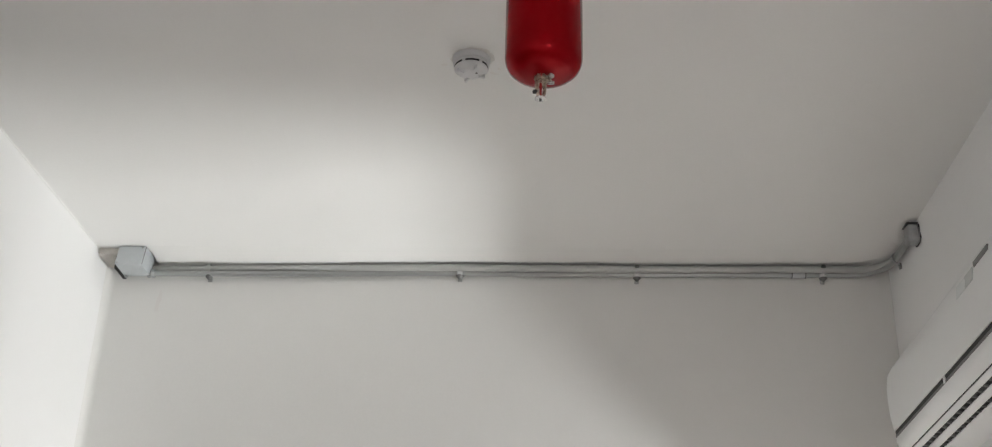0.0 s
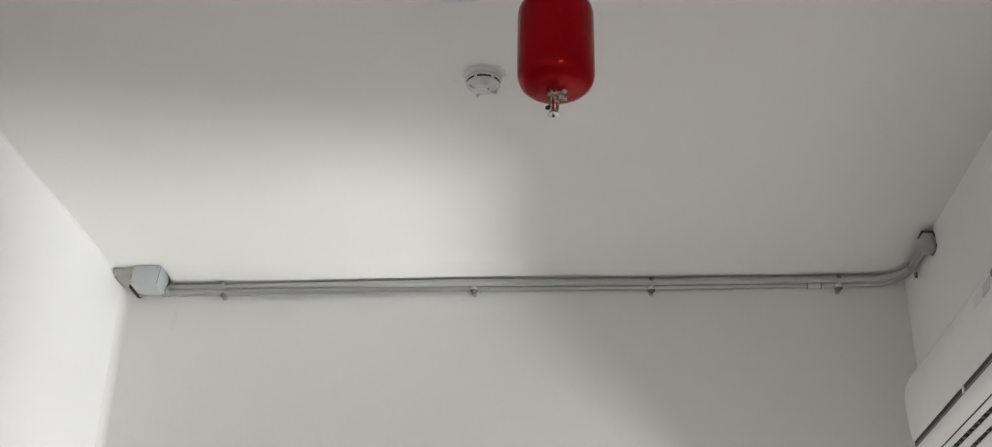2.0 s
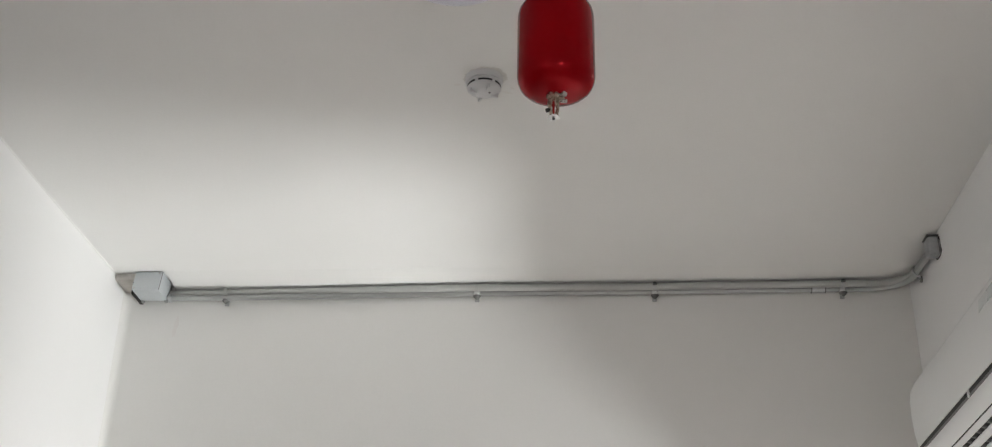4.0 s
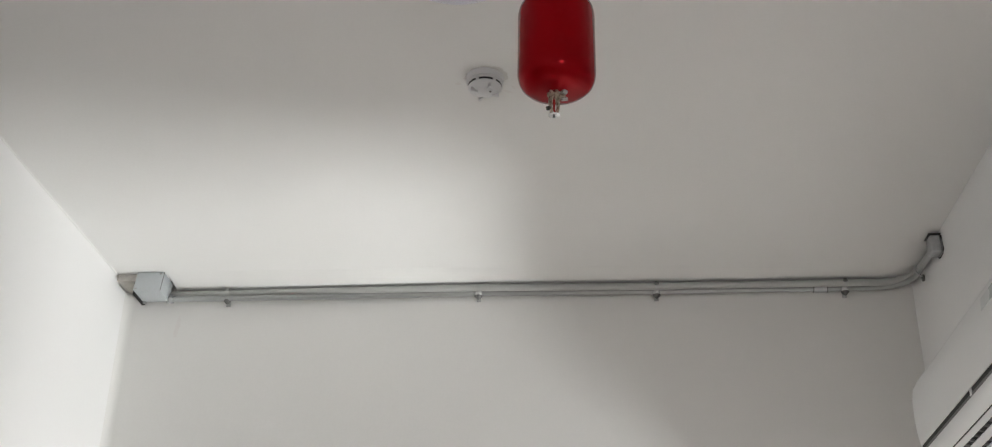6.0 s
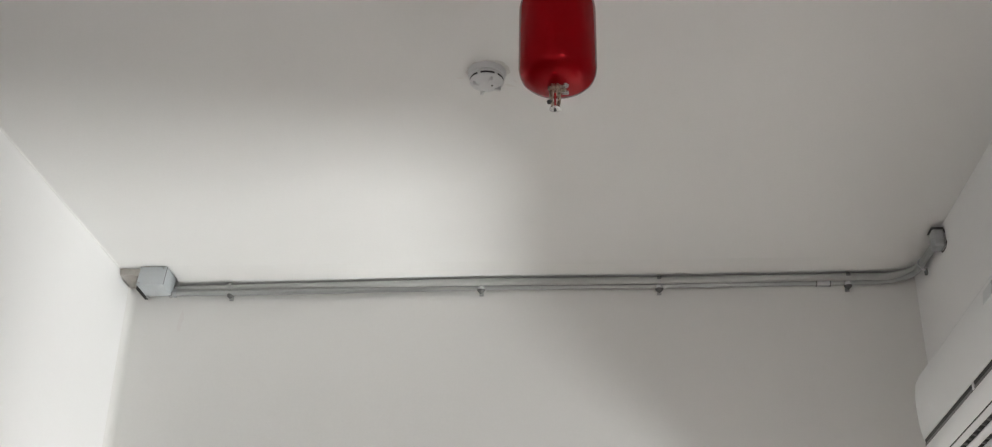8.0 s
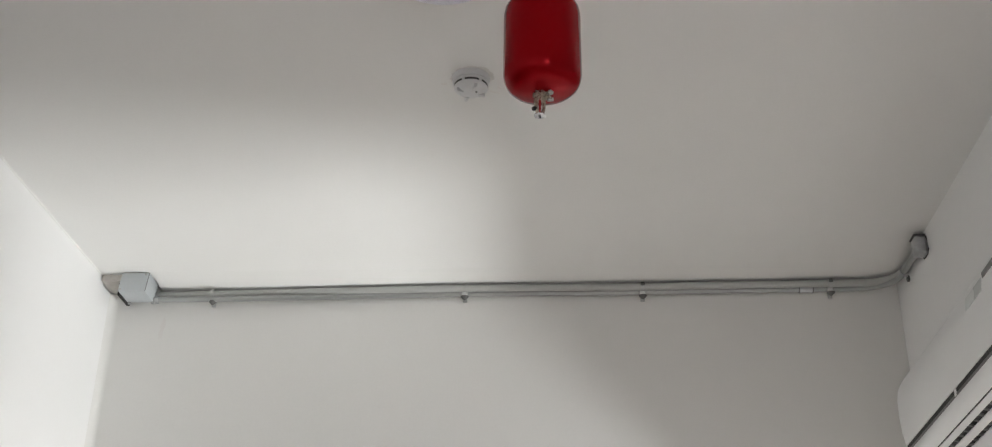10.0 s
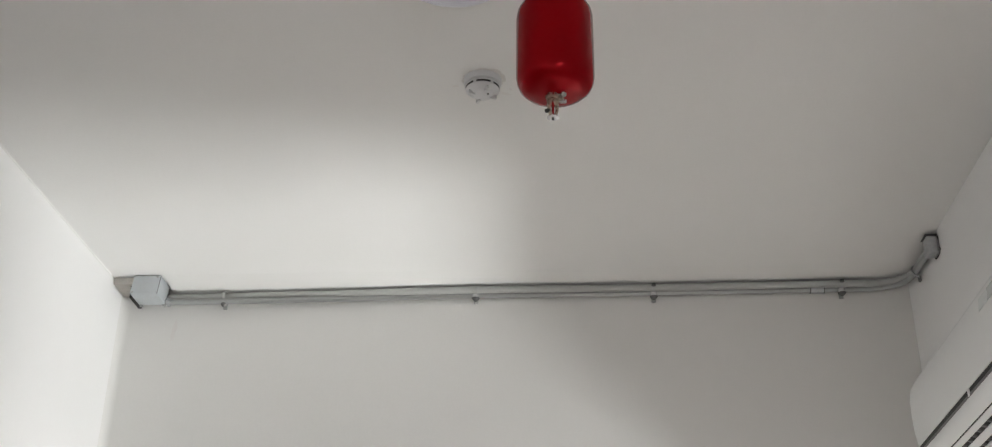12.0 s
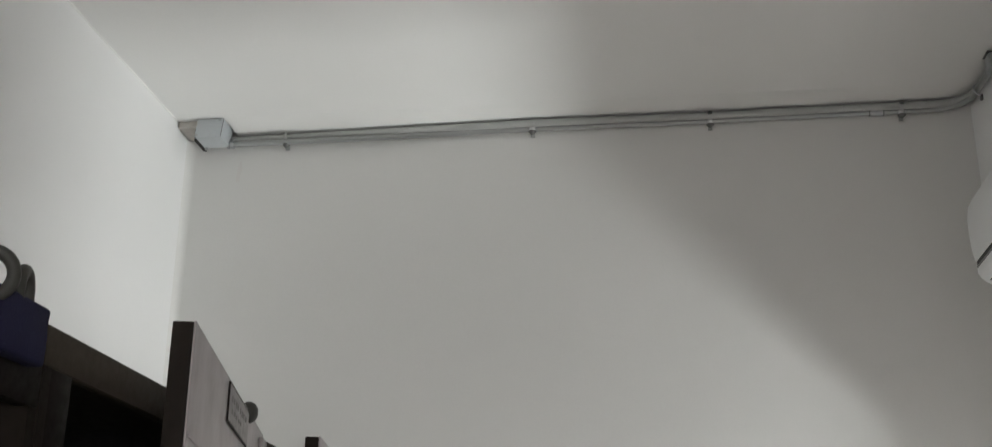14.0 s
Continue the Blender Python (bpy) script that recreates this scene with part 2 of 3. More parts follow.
structure("wall_south", bm_box(XL - THICK, XR + THICK, YS - THICK, YS, -0.02, ZC), GREY_WALL, "unseen closing wall, greyed to darken reflections", "wall")
structure("wall_west", bm_box(XL - THICK, XL, YS, YN, -0.02, ZC), PAINT, "bright white painted plaster wall", "wall")
east = bm_box(XR, XR + THICK, YS, BACK_Y0, -0.02, ZC)
bm_box(XR, XR + THICK, BACK_Y1, WIN_Y0, -0.02, ZC, bm=east)
bm_box(XR, XR + THICK, WIN_Y1, YN, -0.02, ZC, bm=east)
for y0, y1, z0, z1 in ((WIN_Y0, WIN_Y1, WIN_Z0, WIN_Z1), (BACK_Y0, BACK_Y1, BACK_Z0, BACK_Z1)):
    bm_box(XR, XR + THICK, y0, y1, -0.02, z0, bm=east)
    bm_box(XR, XR + THICK, y0, y1, z1, ZC, bm=east)
structure("wall_east", east, PAINT, "white painted plaster wall with two added window openings", "wall")



def fillet(name, a, b, u, v, r, material):
    """A small rounded plaster corner from a to b; u and v point from the corner along the two surfaces."""
    bm = bmesh.new()
    a, b, u, v = Vector(a), Vector(b), Vector(u), Vector(v)
    rows = []
    for p in (a, b):
        c = p + r * (u + v)
        arc = [c - r * (math.cos(q) * u + math.sin(q) * v) for q in (math.pi / 2 * k / 6 for k in range(7))]
        rows.append([bm.verts.new(p)] + [bm.verts.new(q) for q in arc])
    n = len(rows[0])
    for k in range(n):
        bm.faces.new((rows[0][k], rows[0][(k + 1) % n], rows[1][(k + 1) % n], rows[1][k]))
    bmesh.ops.recalc_face_normals(bm, faces=bm.faces)
    tagged(new(name, mesh_of(name, bm, material, True, 50)), "rounded plaster corner", "trim", kind="structure")


fillet("trim_1", (XL, YS, ZC), (XL, YN, ZC), (1, 0, 0), (0, 0, -1), 0.006, CEIL)
fillet("trim_3", (XL, YN, 0), (XL, YN, ZC), (1, 0, 0), (0, -1, 0), 0.028, PAINT_N)


def ceiling_edge():
    """Added wedge, dropping towards the end wall, that hides the shaded gap above the upper conduit."""
    bm = bmesh.new()
    rows = []
    for x, drop in ((-1.56, 0.0200), (-1.35, 0.0195), (-1.15, 0.0185), (-0.9, 0.0170), (-0.6, 0.0150), (-0.3, 0.0138), (0.1, 0.0150), (0.3, 0.0158), (0.7, 0.0140), (1.0, 0.0120), (XR, 0.0060)):
        rows.append([bm.verts.new((x, y, z)) for y, z in ((YN, ZC), (YN - 0.15, ZC), (YN - 0.10, ZC - 0.25 * drop), (YN - 0.06, ZC - 0.60 * drop), (YN - 0.022, ZC - drop), (YN, ZC - drop))])
    for a, b in zip(rows, rows[1:]):
        for k in range(6):
            bm.faces.new((a[k], a[(k + 1) % 6], b[(k + 1) % 6], b[k]))
    bm.faces.new(rows[0])
    bm.faces.new(rows[-1])
    bmesh.ops.recalc_face_normals(bm, faces=bm.faces)
    tagged(new("trim_2", mesh_of("trim_2", bm, CEIL, True, 50)), "added ceiling-coloured wedge hiding the shaded gap above the conduits", "trim", kind="structure")


ceiling_edge()


def window(name, place, turn, half, z0, z1):
    """A frame with one clear pane, centred in its opening."""
    w = tagged(new(name), "unseen white window with a clear pane, added to let light in", "window", kind="structure")
    w.matrix_world = Matrix.Translation(place) @ Matrix.Rotation(radians(turn), 4, "Z")
    fr = bm_box(-0.02, 0.02, -half, -half + 0.03, z0, z1)
    bm_box(-0.02, 0.02, half - 0.03, half, z0, z1, bm=fr)
    bm_box(-0.02, 0.02, -half + 0.03, half - 0.03, z0, z0 + 0.03, bm=fr)
    part("window_frame", fr, FRAME, w, smooth=False)
    pane = part("pane", bm_box(-0.003, 0.003, -half + 0.03, half - 0.03, z0 + 0.03, z1), GLASS, w, smooth=False)
    pane.visible_shadow = False


# both windows are unseen, added round the openings for the lamps
window("added_window_1", (XR + 0.15, 0.5 * (WIN_Y0 + WIN_Y1), 0), 0, 0.5 * (WIN_Y1 - WIN_Y0), WIN_Z0, WIN_Z1)
window("added_window_2", (XR + 0.15, 0.5 * (BACK_Y0 + BACK_Y1), 0), 0, 0.5 * (BACK_Y1 - BACK_Y0), BACK_Z0, BACK_Z1)


def scuff(name, host, place, turn, length, width, seed, label):
    """A thin uneven smear of filler on a painted surface, its own plane being x, y."""
    bm = bmesh.new()
    ring = []
    for k in range(36):
        a = 2 * math.pi * k / 36
        w = 1.0 + 0.5 * noise.noise(Vector((2.2 * math.cos(a), 2.2 * math.sin(a), seed)))
        ring.append(bm.verts.new((0.5 * length * w * math.cos(a), 0.5 * width * w * math.sin(a), 0.0004)))
    face = bm.faces.new(ring)
    made = bmesh.ops.extrude_face_region(bm, geom=[face])
    for v in made["geom"]:
        if isinstance(v, bmesh.types.BMVert):
            v.co.z = -0.0004
    bmesh.ops.recalc_face_normals(bm, faces=bm.faces)
    ob = part(name, bm, SMEAR, host, label, smooth=False)
    ob.matrix_basis = Matrix.Translation(place) @ turn


# marks below the junction box and beside the smoke detector
scuff("smear", wall_north, (-1.545, YN, 3.200), pose(0, 0, 0, 90, 0, 0) @ pose(0, 0, 0, 0, 0, 82), 0.085, 0.018, 2.1, "faint smear of filler")
for x, y, length, width, turn in ((-0.193, 2.868, 0.030, 0.011, 25), (-0.331, 2.822, 0.018, 0.010, -10), (-0.178, 2.845, 0.016, 0.008, 60)):
    scuff("smear", ceiling, (x, y, ZC), pose(0, 0, 0, 180, 0, turn), length, width, x * 9, "faint smear of filler")


# ---- conduits along the end wall ----
R_PIPE, R_UP = 0.0112, 0.0140
Y_PIPE = YN - 0.020
Z_UP, Z_LOW = 3.3388, 3.3250
Z_CLIP, H_CLIP = 3.3362, 0.0113     # middle of the clips, and half the way between their two ends


def pipe_path(z, r_bend, x_wall, y_end, z_end, dy, dz, dx):
    """The straight run along the end wall, and the bend round the corner to the fitting on the east wall."""
    cx, cy = x_wall - r_bend, Y_PIPE - r_bend
    run = [(x, Y_PIPE + dy * s, z + dz * s - sag) for x, s, sag in ((-1.58, 1.0, 0.0), (-1.3, 0.90, 0.001), (-0.9, 0.62, 0.001), (-0.4, 0.27, 0.0), (0.1, 0.10, 0.003), (0.3, 0.06, 0.004), (0.6, 0.02, 0.002), (cx - 0.02, 0.0, 0.0))]
    bend = [run[-1]]
    for k in range(13):
        a = radians(90 - 7.5 * k)
        s = (k / 12) ** 2
        bend.append((cx + (r_bend + 0.6 * dx * s) * math.cos(a), cy + r_bend * math.sin(a), z + 0.45 * (z_end - z) * s))
    for k in range(1, 6):
        s = k / 5
        bend.append((x_wall + dx * (0.6 + 0.4 * s), cy + (y_end - cy) * s, z + (z_end - z) * (0.45 + 0.55 * s)))
    return run, bend


def smooth_run(pts):
    """More points along a slack run."""
    out = []
    for i in range(len(pts) - 1):
        p0, p1, p2, p3 = (Vector(pts[max(0, min(len(pts) - 1, i + k))]) for k in (-1, 0, 1, 2))
        for q in range(5):
            u = q / 5
            out.append(0.5 * (2 * p1 + (p2 - p0) * u + (2 * p0 - 5 * p1 + 4 * p2 - p3) * u * u + (3 * p1 - p0 - 3 * p2 + p3) * u ** 3))
    return out + [Vector(pts[-1])]


def conduit(z, z_end, dy, dz, dx, off, r, material, label):
    t = thing("conduit", (0, 0, 0), label, "conduit", "conduits on the end wall")
    run, bend = pipe_path(z, 0.13, XR - 0.020, 3.835, z_end, dy, dz, dx)
    run = [(x, y + off * min(1.0, k / 3), q) for k, (x, y, q) in enumerate(run)]
    bend = [(x, y + off * max(0.0, 1 - k / 10), q) for k, (x, y, q) in enumerate(bend)]
    part("pipe", bm_tube(smooth_run(run), r, 18), material, t, angle=60)
    part("bend", bm_tube(bend, r, 18), material, t, "bent length of pipe at the corner", angle=60)
    return t


conduit(Z_UP, 3.320, 0.003, -0.0090, 0.005, -0.015, R_UP, DULL, "upper galvanised steel conduit along the top of the wall")
low = conduit(Z_LOW, 3.302, -0.0205, -0.0230, -0.007, 0.006, R_PIPE, SHINY, "lower galvanised steel conduit with a screwed coupling")
cp = bm_tube([(0.876, Y_PIPE + 0.006, Z_LOW), (0.921, Y_PIPE + 0.006, Z_LOW)], R_PIPE + 0.0035, 18)
coupling = part("coupling", cp, ZINC, low, "bright steel coupling", angle=60)
for x in (0.8705, 0.9215):
    part("joint", bm_tube([(x, Y_PIPE + 0.006, Z_LOW), (x + 0.0035, Y_PIPE + 0.006, Z_LOW)], R_PIPE + 0.0040, 18), ZINC_DARK, coupling, "dark joint at the coupling's end", angle=60)


def pipe_clip(ear):
    """A spacer-bar saddle: strap over both pipes, ears above and below with screws."""
    t = thing("pipe_clip", (0, YN, Z_CLIP), "zinc-plated saddle clip holding both conduits to the wall", "pipe clip", "pipe clips")
    h = H_CLIP
    out = [(-0.002, -h - 0.032), (-0.006, -h - 0.030), (-0.010, -h - R_PIPE - 0.003), (-0.020, -0.0225), (-0.030, -0.0185)]
    for k in range(9):
        a = radians(-70 + 20 * k)
        out.append((-0.035 - (R_UP + 0.0022) * math.cos(a), -0.0016 + (R_UP + 0.0022) * math.sin(a)))
    out += [(-0.006, h + 0.006), (-0.002, h + 0.007)]
    bm = bmesh.new()
    w = 0.0065
    rows = [[bm.verts.new((x, y, z)) for y, z in out] for x in (-w, w)]
    for k in range(len(out) - 1):
        bm.faces.new((rows[0][k], rows[1][k], rows[1][k + 1], rows[0][k + 1]))
    bmesh.ops.recalc_face_normals(bm, faces=bm.faces)
    bmesh.ops.solidify(bm, geom=list(bm.faces), thickness=0.0016)
    part("strap", bm, ZINC_OLD if ear else DULL, t)
    if ear:
        part("ear", bm_box(-0.0085, 0.0085, -0.0555, -0.0465, 0.000, 0.0135, 0.004, 3), ZINC_DARK, t, "dull folded ear over the upper pipe")
    part("base_bar", bm_box(-0.008, 0.008, -0.007, 0.0, -h - 0.034, h + 0.020, 0.001), ZINC_OLD, t)
    # strap highlight is put into the pale nut, lower ear's shade into the bolt
    zb = -h - R_PIPE
    nut = bm_lathe([(0.0, zb - 0.0070), (0.0095, zb - 0.0070), (0.0125, zb - 0.003), (0.0125, zb + 0.004), (0.0105, zb + 0.0090), (0.0, zb + 0.0100)], (0, -0.026, 0), 18)
    part("clamp_nut", nut, BRIGHT, t, "pale round clamp nut with the strap's highlight in its colour", angle=60)
    part("clamp_bolt", bm_lathe([(0.0, zb - 0.0072), (0.0155, zb - 0.0074), (0.0150, zb - 0.010), (0.0085, zb - 0.017), (0.003, zb - 0.022), (0.0, zb - 0.023)], (0, -0.026, 0), 14), ZINC_DARK, t, "tapered bolt end with shade in its dark colour")
    return t


clip = pipe_clip(False)
clip.matrix_basis = Matrix.Translation((-1.351, YN - 0.006, Z_CLIP - 0.010))
copy_thing(clip, Matrix.Translation((-0.383, YN, Z_CLIP)))
eared = pipe_clip(True)
eared.matrix_basis = Matrix.Translation((0.289, YN, Z_CLIP - 0.004))
copy_thing(eared, Matrix.Translation((0.986, YN, Z_CLIP)))


def corner_clip():
    """The saddle on the bend: a bright strap bowed over both pipes, with a dark lug under it."""
    t = thing("pipe_clip", (XR, 4.010, 3.311), "zinc-plated saddle clip on the bent conduits beside the wall", "pipe clip", "pipe clips")
    arc = []
    for k in range(11):
        a = radians(-78 + 15.6 * k)
        arc.append((-0.014 - 0.026 * math.cos(a), 0.010 * math.sin(a), 0.027 * math.sin(a)))
    part("strap", bm_tube(arc, 0.0034, 10), ZINC, t, "bowed steel strap", angle=60)
    part("lug", bm_box(-0.022, -0.012, -0.010, 0.004, -0.043, -0.020, 0.003), ZINC_DARK, t, "dull lug under the strap")
    part("screw", bm_tube([(-0.0218, -0.003, -0.035), (-0.0240, -0.003, -0.035)], 0.0035, 10), STEEL, t)
    return t


corner_clip()


# ---- junction box in the far corner ----
def junction_box():
    t = thing("junction_box", (-1.626, YN, ZC), "grey enamelled steel junction box fixed in the ceiling corner", "junction box")
    def crooked(bm):
        """The box is bent a little out of square."""
        for v in bm.verts:
            v.co.x += 0.11 * v.co.z + 0.006
        return bm

    part("body", crooked(bm_box(-0.052, 0.050, -0.145, -0.038, -0.077, -0.001, 0.003)), BOXGREY, t)
    part("joint", crooked(bm_box(-0.0515, 0.0509, -0.1480, -0.1452, -0.0745, -0.002)), SLOTGREY, t, smooth=False)
    part("cover", crooked(bm_box(-0.052, 0.0495, -0.1530, -0.1482, -0.0765, -0.003, 0.0012)), BOXGREY, t, "flat grey cover plate")
    part("mounting_bar", bm_box(-0.046, 0.046, -0.0375, 0.0, -0.060, -0.004, 0.002), ZINC_OLD, t)
    for x in (-0.045, 0.045):
        s = bm_box(x - 0.006, x + 0.006, -0.050, -0.036, -0.084, -0.077, 0.002)
        part("lug", s, ZINC_OLD, t)
    nut = bm_tube([(0.0535, -0.0405, Z_LOW - 0.0230 - ZC), (0.066, -0.0405, Z_LOW - 0.0230 - ZC)], 0.0165, 6)
    part("lock_nut", nut, ZINC, t, "hexagonal conduit lock nut", angle=20)
    for x, z in ((-0.045, -0.070), (0.045, -0.010)):
        part("screw", bm_lathe([(0.0, 0.0), (0.004, 0.0), (0.004, 0.0015), (0.0, 0.002)], n=12), STEEL, t, "", Matrix.Translation((x, -0.1535, z)) @ pose(0, 0, 0, 90, 0, 0))
    return t


junction_box()

hole = thing("wall_sleeve", (XL, YN, ZC), "brown unpainted plaster sleeve where cables pass the wall", "wall sleeve")
sl = bm_box(0.0, 0.081, -0.130, 0.0, -0.026, 0.0, 0.003)
for v in sl.verts:
    v.co += 0.0025 * noise.noise_vector(v.co * 40)
    v.co.z = min(v.co.z, 0.0)
part("sleeve", sl, GROUT, hole)
part("gap", bm_box(0.066, 0.0790, -0.116, -0.01, -0.078, -0.028, 0.001), DARK, hole, "dark gap beside the box")


# ---- fitting where the conduits leave through the east wall ----
def conduit_fitting():
    t = thing("conduit_fitting", (XR, 3.822, 3.311), "galvanised conduit elbow fitting set into the wall", "conduit fitting")
    body = bm_box(-0.040, 0.0, -0.028, 0.027, -0.028, 0.038, 0.009, 3)
    part("body", body, ZINC, t)
    part("collar", bm_box(-0.043, -0.001, -0.031, 0.030, 0.0385, 0.0418, 0.0015, 2), ZINC_DARK, t, "dark worn collar on top of the fitting")
    part("cover", bm_box(-0.0398, -0.0378, -0.012, 0.014, -0.011, 0.012, 0.0009), ZINC, t)
    rim = bmesh.new()
    n = 26
    inner, outer, lift = [], [], []
    for k in range(n):
        a = 2 * math.pi * k / n
        ca, sa = math.cos(a), math.sin(a)
        q = max(abs(ca) / 0.030, abs(sa) / 0.029, (abs(ca) + abs(sa)) / 0.050)
        w = 0.003 + 0.007 * (noise.noise(Vector((3 * ca, 3 * sa, 1.7))) + 0.5) * (1.4 if sa > 0.2 or ca < -0.3 else 0.5)
        inner.append(rim.verts.new((-0.0015, ca / q - 0.001, sa / q)))
        outer.append(rim.verts.new((-0.0015, ca * (1 / q + w) - 0.001, sa * (1 / q + w))))
    for k in range(n):
        j = (k + 1) % n
        rim.faces.new((inner[k], inner[j], outer[j], outer[k]))
    part("broken_rim", rim, DARK, t, "dark broken plaster round the fitting", smooth=False)
    for dx, z in ((0.005, 0.012), (-0.005, -0.008)):
        part("lock_nut", bm_tube([(-0.020 + dx, 0.024, z), (-0.020 + dx, 0.034, z)], 0.0150, 6), ZINC, t, angle=20)
    return t


conduit_fitting()


# ---- hanging powder extinguisher ----
def extinguisher():
    t = thing("fire_extinguisher", (-0.043, 2.192, 2.925), "glossy red hanging powder extinguisher with a sprinkler head", "fire extinguisher")
    r = 0.0853
    prof = [(0.0, -0.003), (0.020, -0.0025), (0.040, -0.0002), (0.057, 0.004), (0.070, 0.0105), (0.0785, 0.019), (0.0832, 0.030), (r, 0.043), (r, 0.188),
            (0.0848, 0.201), (0.0825, 0.213), (0.0765, 0.224), (0.066, 0.233), (0.048, 0.240), (0.030, 0.243), (0.016, 0.244), (0.0, 0.244)]
    part("cylinder", bm_lathe(prof, n=72), RED, t, angle=60)
    part("neck", bm_lathe([(0.0, 0.240), (0.018, 0.240), (0.018, 0.262), (0.013, 0.264), (0.013, 0.290), (0.0, 0.290)], n=24), BRASS, t)
    hang = bm_box(-0.028, 0.028, -0.014, 0.014, 0.270, 0.275, 0.001)
    for x in (-0.028, 0.025):
        bm_box(x, x + 0.003, -0.014, 0.014, 0.275, ZC - 2.925 - 0.004, bm=hang)
    bm_box(-0.045, 0.045, -0.022, 0.022, ZC - 2.925 - 0.004, ZC - 2.925, 0.001, bm=hang)
    part("hanging_bracket", hang, RED, t, "red steel ceiling bracket")
    # sprinkler head under the cylinder
    head = thing("sprinkler_head", (0, 0, 0), "", "")
    head.parent = t
    head.matrix_basis = Matrix.Translation((-0.006, 0, 0))
    part("hex_base", bm_lathe([(0.0, 0.006), (0.016, 0.006), (0.016, -0.010), (0.0125, -0.013), (0.0125, -0.020), (0.0, -0.020)], n=6), BRASS, head, angle=20)
    for s in (-1, 1):
        arm = bm_tube([(0.0085 * s, 0.004 * s, -0.016), (0.0088 * s, 0.006 * s, -0.028), (0.0075 * s, 0.006 * s, -0.042), (0.0040 * s, 0.001 * s, -0.055)], 0.0040, 8)
        part("frame_arm", arm, BRASS, head)
    part("glass_bulb", bm_tube([(0, 0, -0.020), (0, 0, -0.048)], 0.0028, 10), BULB, head, "red liquid-filled glass bulb")
    part("deflector", bm_lathe([(0.0, -0.0535), (0.004, -0.054), (0.0125, -0.0575), (0.0130, -0.059), (0.004, -0.0605), (0.0, -0.0605)], n=20), STEEL, head, "bright round deflector")
    part("pin", bm_tube([(0, 0, -0.060), (0, 0, -0.0635)], 0.003, 10), SLOT, head)
    # pressure gauge stub and filling valve beside it
    part("valve", bm_tube([(0.009, 0.004, 0.006), (0.011, 0.004, -0.012)], 0.0085, 14), BRASS, t, "nickelled filling valve")
    part("valve_spout", bm_tube([(0.010, 0.002, -0.017), (0.022, -0.003, -0.020)], 0.0042, 12), STEEL, t)
    part("valve_cap", bm_tube([(0.010, -0.002, -0.001), (0.019, -0.010, -0.006)], 0.0065, 12), STEEL, t)
    part("side_pin", bm_tube([(-0.012, -0.004, -0.042), (-0.021, -0.008, -0.046)], 0.0048, 12), DARK, t, "dark test screw")
    return t


extinguisher()


# ---- smoke detector ----
def smoke_detector():
    t = thing("smoke_detector", (-0.253, 2.795, ZC), "round white plastic smoke detector on the ceiling", "smoke detector")
    # filler smear, its colour darkened for the soft shadow round the base
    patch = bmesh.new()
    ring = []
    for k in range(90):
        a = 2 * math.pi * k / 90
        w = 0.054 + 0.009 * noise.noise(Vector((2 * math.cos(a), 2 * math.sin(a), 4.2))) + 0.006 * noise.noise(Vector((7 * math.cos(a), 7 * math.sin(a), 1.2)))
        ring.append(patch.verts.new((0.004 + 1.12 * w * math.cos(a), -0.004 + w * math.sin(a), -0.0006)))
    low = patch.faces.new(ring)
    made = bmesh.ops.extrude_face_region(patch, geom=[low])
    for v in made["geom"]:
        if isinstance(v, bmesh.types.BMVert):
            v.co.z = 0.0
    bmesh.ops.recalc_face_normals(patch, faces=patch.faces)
    part("filler_and_shadow", patch, PATCH, t, "uneven smear of filler and painted shadow round the base")
    part("base", bm_lathe([(0.0, 0.0), (0.053, 0.0), (0.053, -0.010), (0.051, -0.016), (0.0505, -0.018), (0.0, -0.018)], n=48), PLASTIC, t)
    part("body", bm_lathe([(0.0, -0.0185), (0.048, -0.0185), (0.049, -0.024), (0.0485, -0.0265), (0.0, -0.0265)], n=48), PLASTIC, t)
    slot = bm_lathe([(0.0, -0.0266), (0.0465, -0.0266), (0.0465, -0.0325), (0.0, -0.0325)], n=48)
    part("smoke_slot", slot, SLOT, t, "narrow black smoke inlet slot")
    for k in range(6):
        a = radians(60 * k + 8)
        rib = bm_box(0.036, 0.0480, -0.0045, 0.0045, -0.0328, -0.0262)
        part("rib", rib, PLASTIC, t, "", pose(0, 0, 0, 0, 0, math.degrees(a)), smooth=False)
    part("cap", bm_lathe([(0.0, -0.0326), (0.0465, -0.0326), (0.0470, -0.035), (0.043, -0.039), (0.034, -0.043), (0.031, -0.047), (0.026, -0.050), (0.0, -0.051)], n=48), PLASTIC, t)
    for k in range(4):
        part("vane", bm_box(0.022, 0.041, -0.0035, 0.0035, -0.0535, -0.040, 0.001), PLASTIC, t, "", pose(0, 0, 0, 0, 0, 90 * k + 25))
    part("indicator", bm_lathe([(0.0, -0.0505), (0.003, -0.0505), (0.003, -0.0525), (0.0, -0.0535)], (0.016, -0.008, 0), 12), SLOTGREY, t)
    return t


smoke_detector()


# ---- ceiling lamp ----
def ceiling_lamp():
    t = thing("ceiling_lamp", (-0.280, 2.236, ZC), "round unlit ceiling lamp with a bluish opal dome", "ceiling lamp")
    part("base_ring", bm_lathe([(0.0, 0.0), (0.150, 0.0), (0.152, -0.012), (0.146, -0.020), (0.0, -0.020)], n=64), PLASTIC, t)
    part("shade", bm_lathe([(0.0, -0.0205), (0.143, -0.0205), (0.1475, -0.035), (0.146, -0.052), (0.136, -0.068), (0.115, -0.079), (0.08, -0.086), (0.04, -0.089), (0.0, -0.090)], n=64), OPAL, t, "bluish white opal dome", angle=60)
    return t


ceiling_lamp()


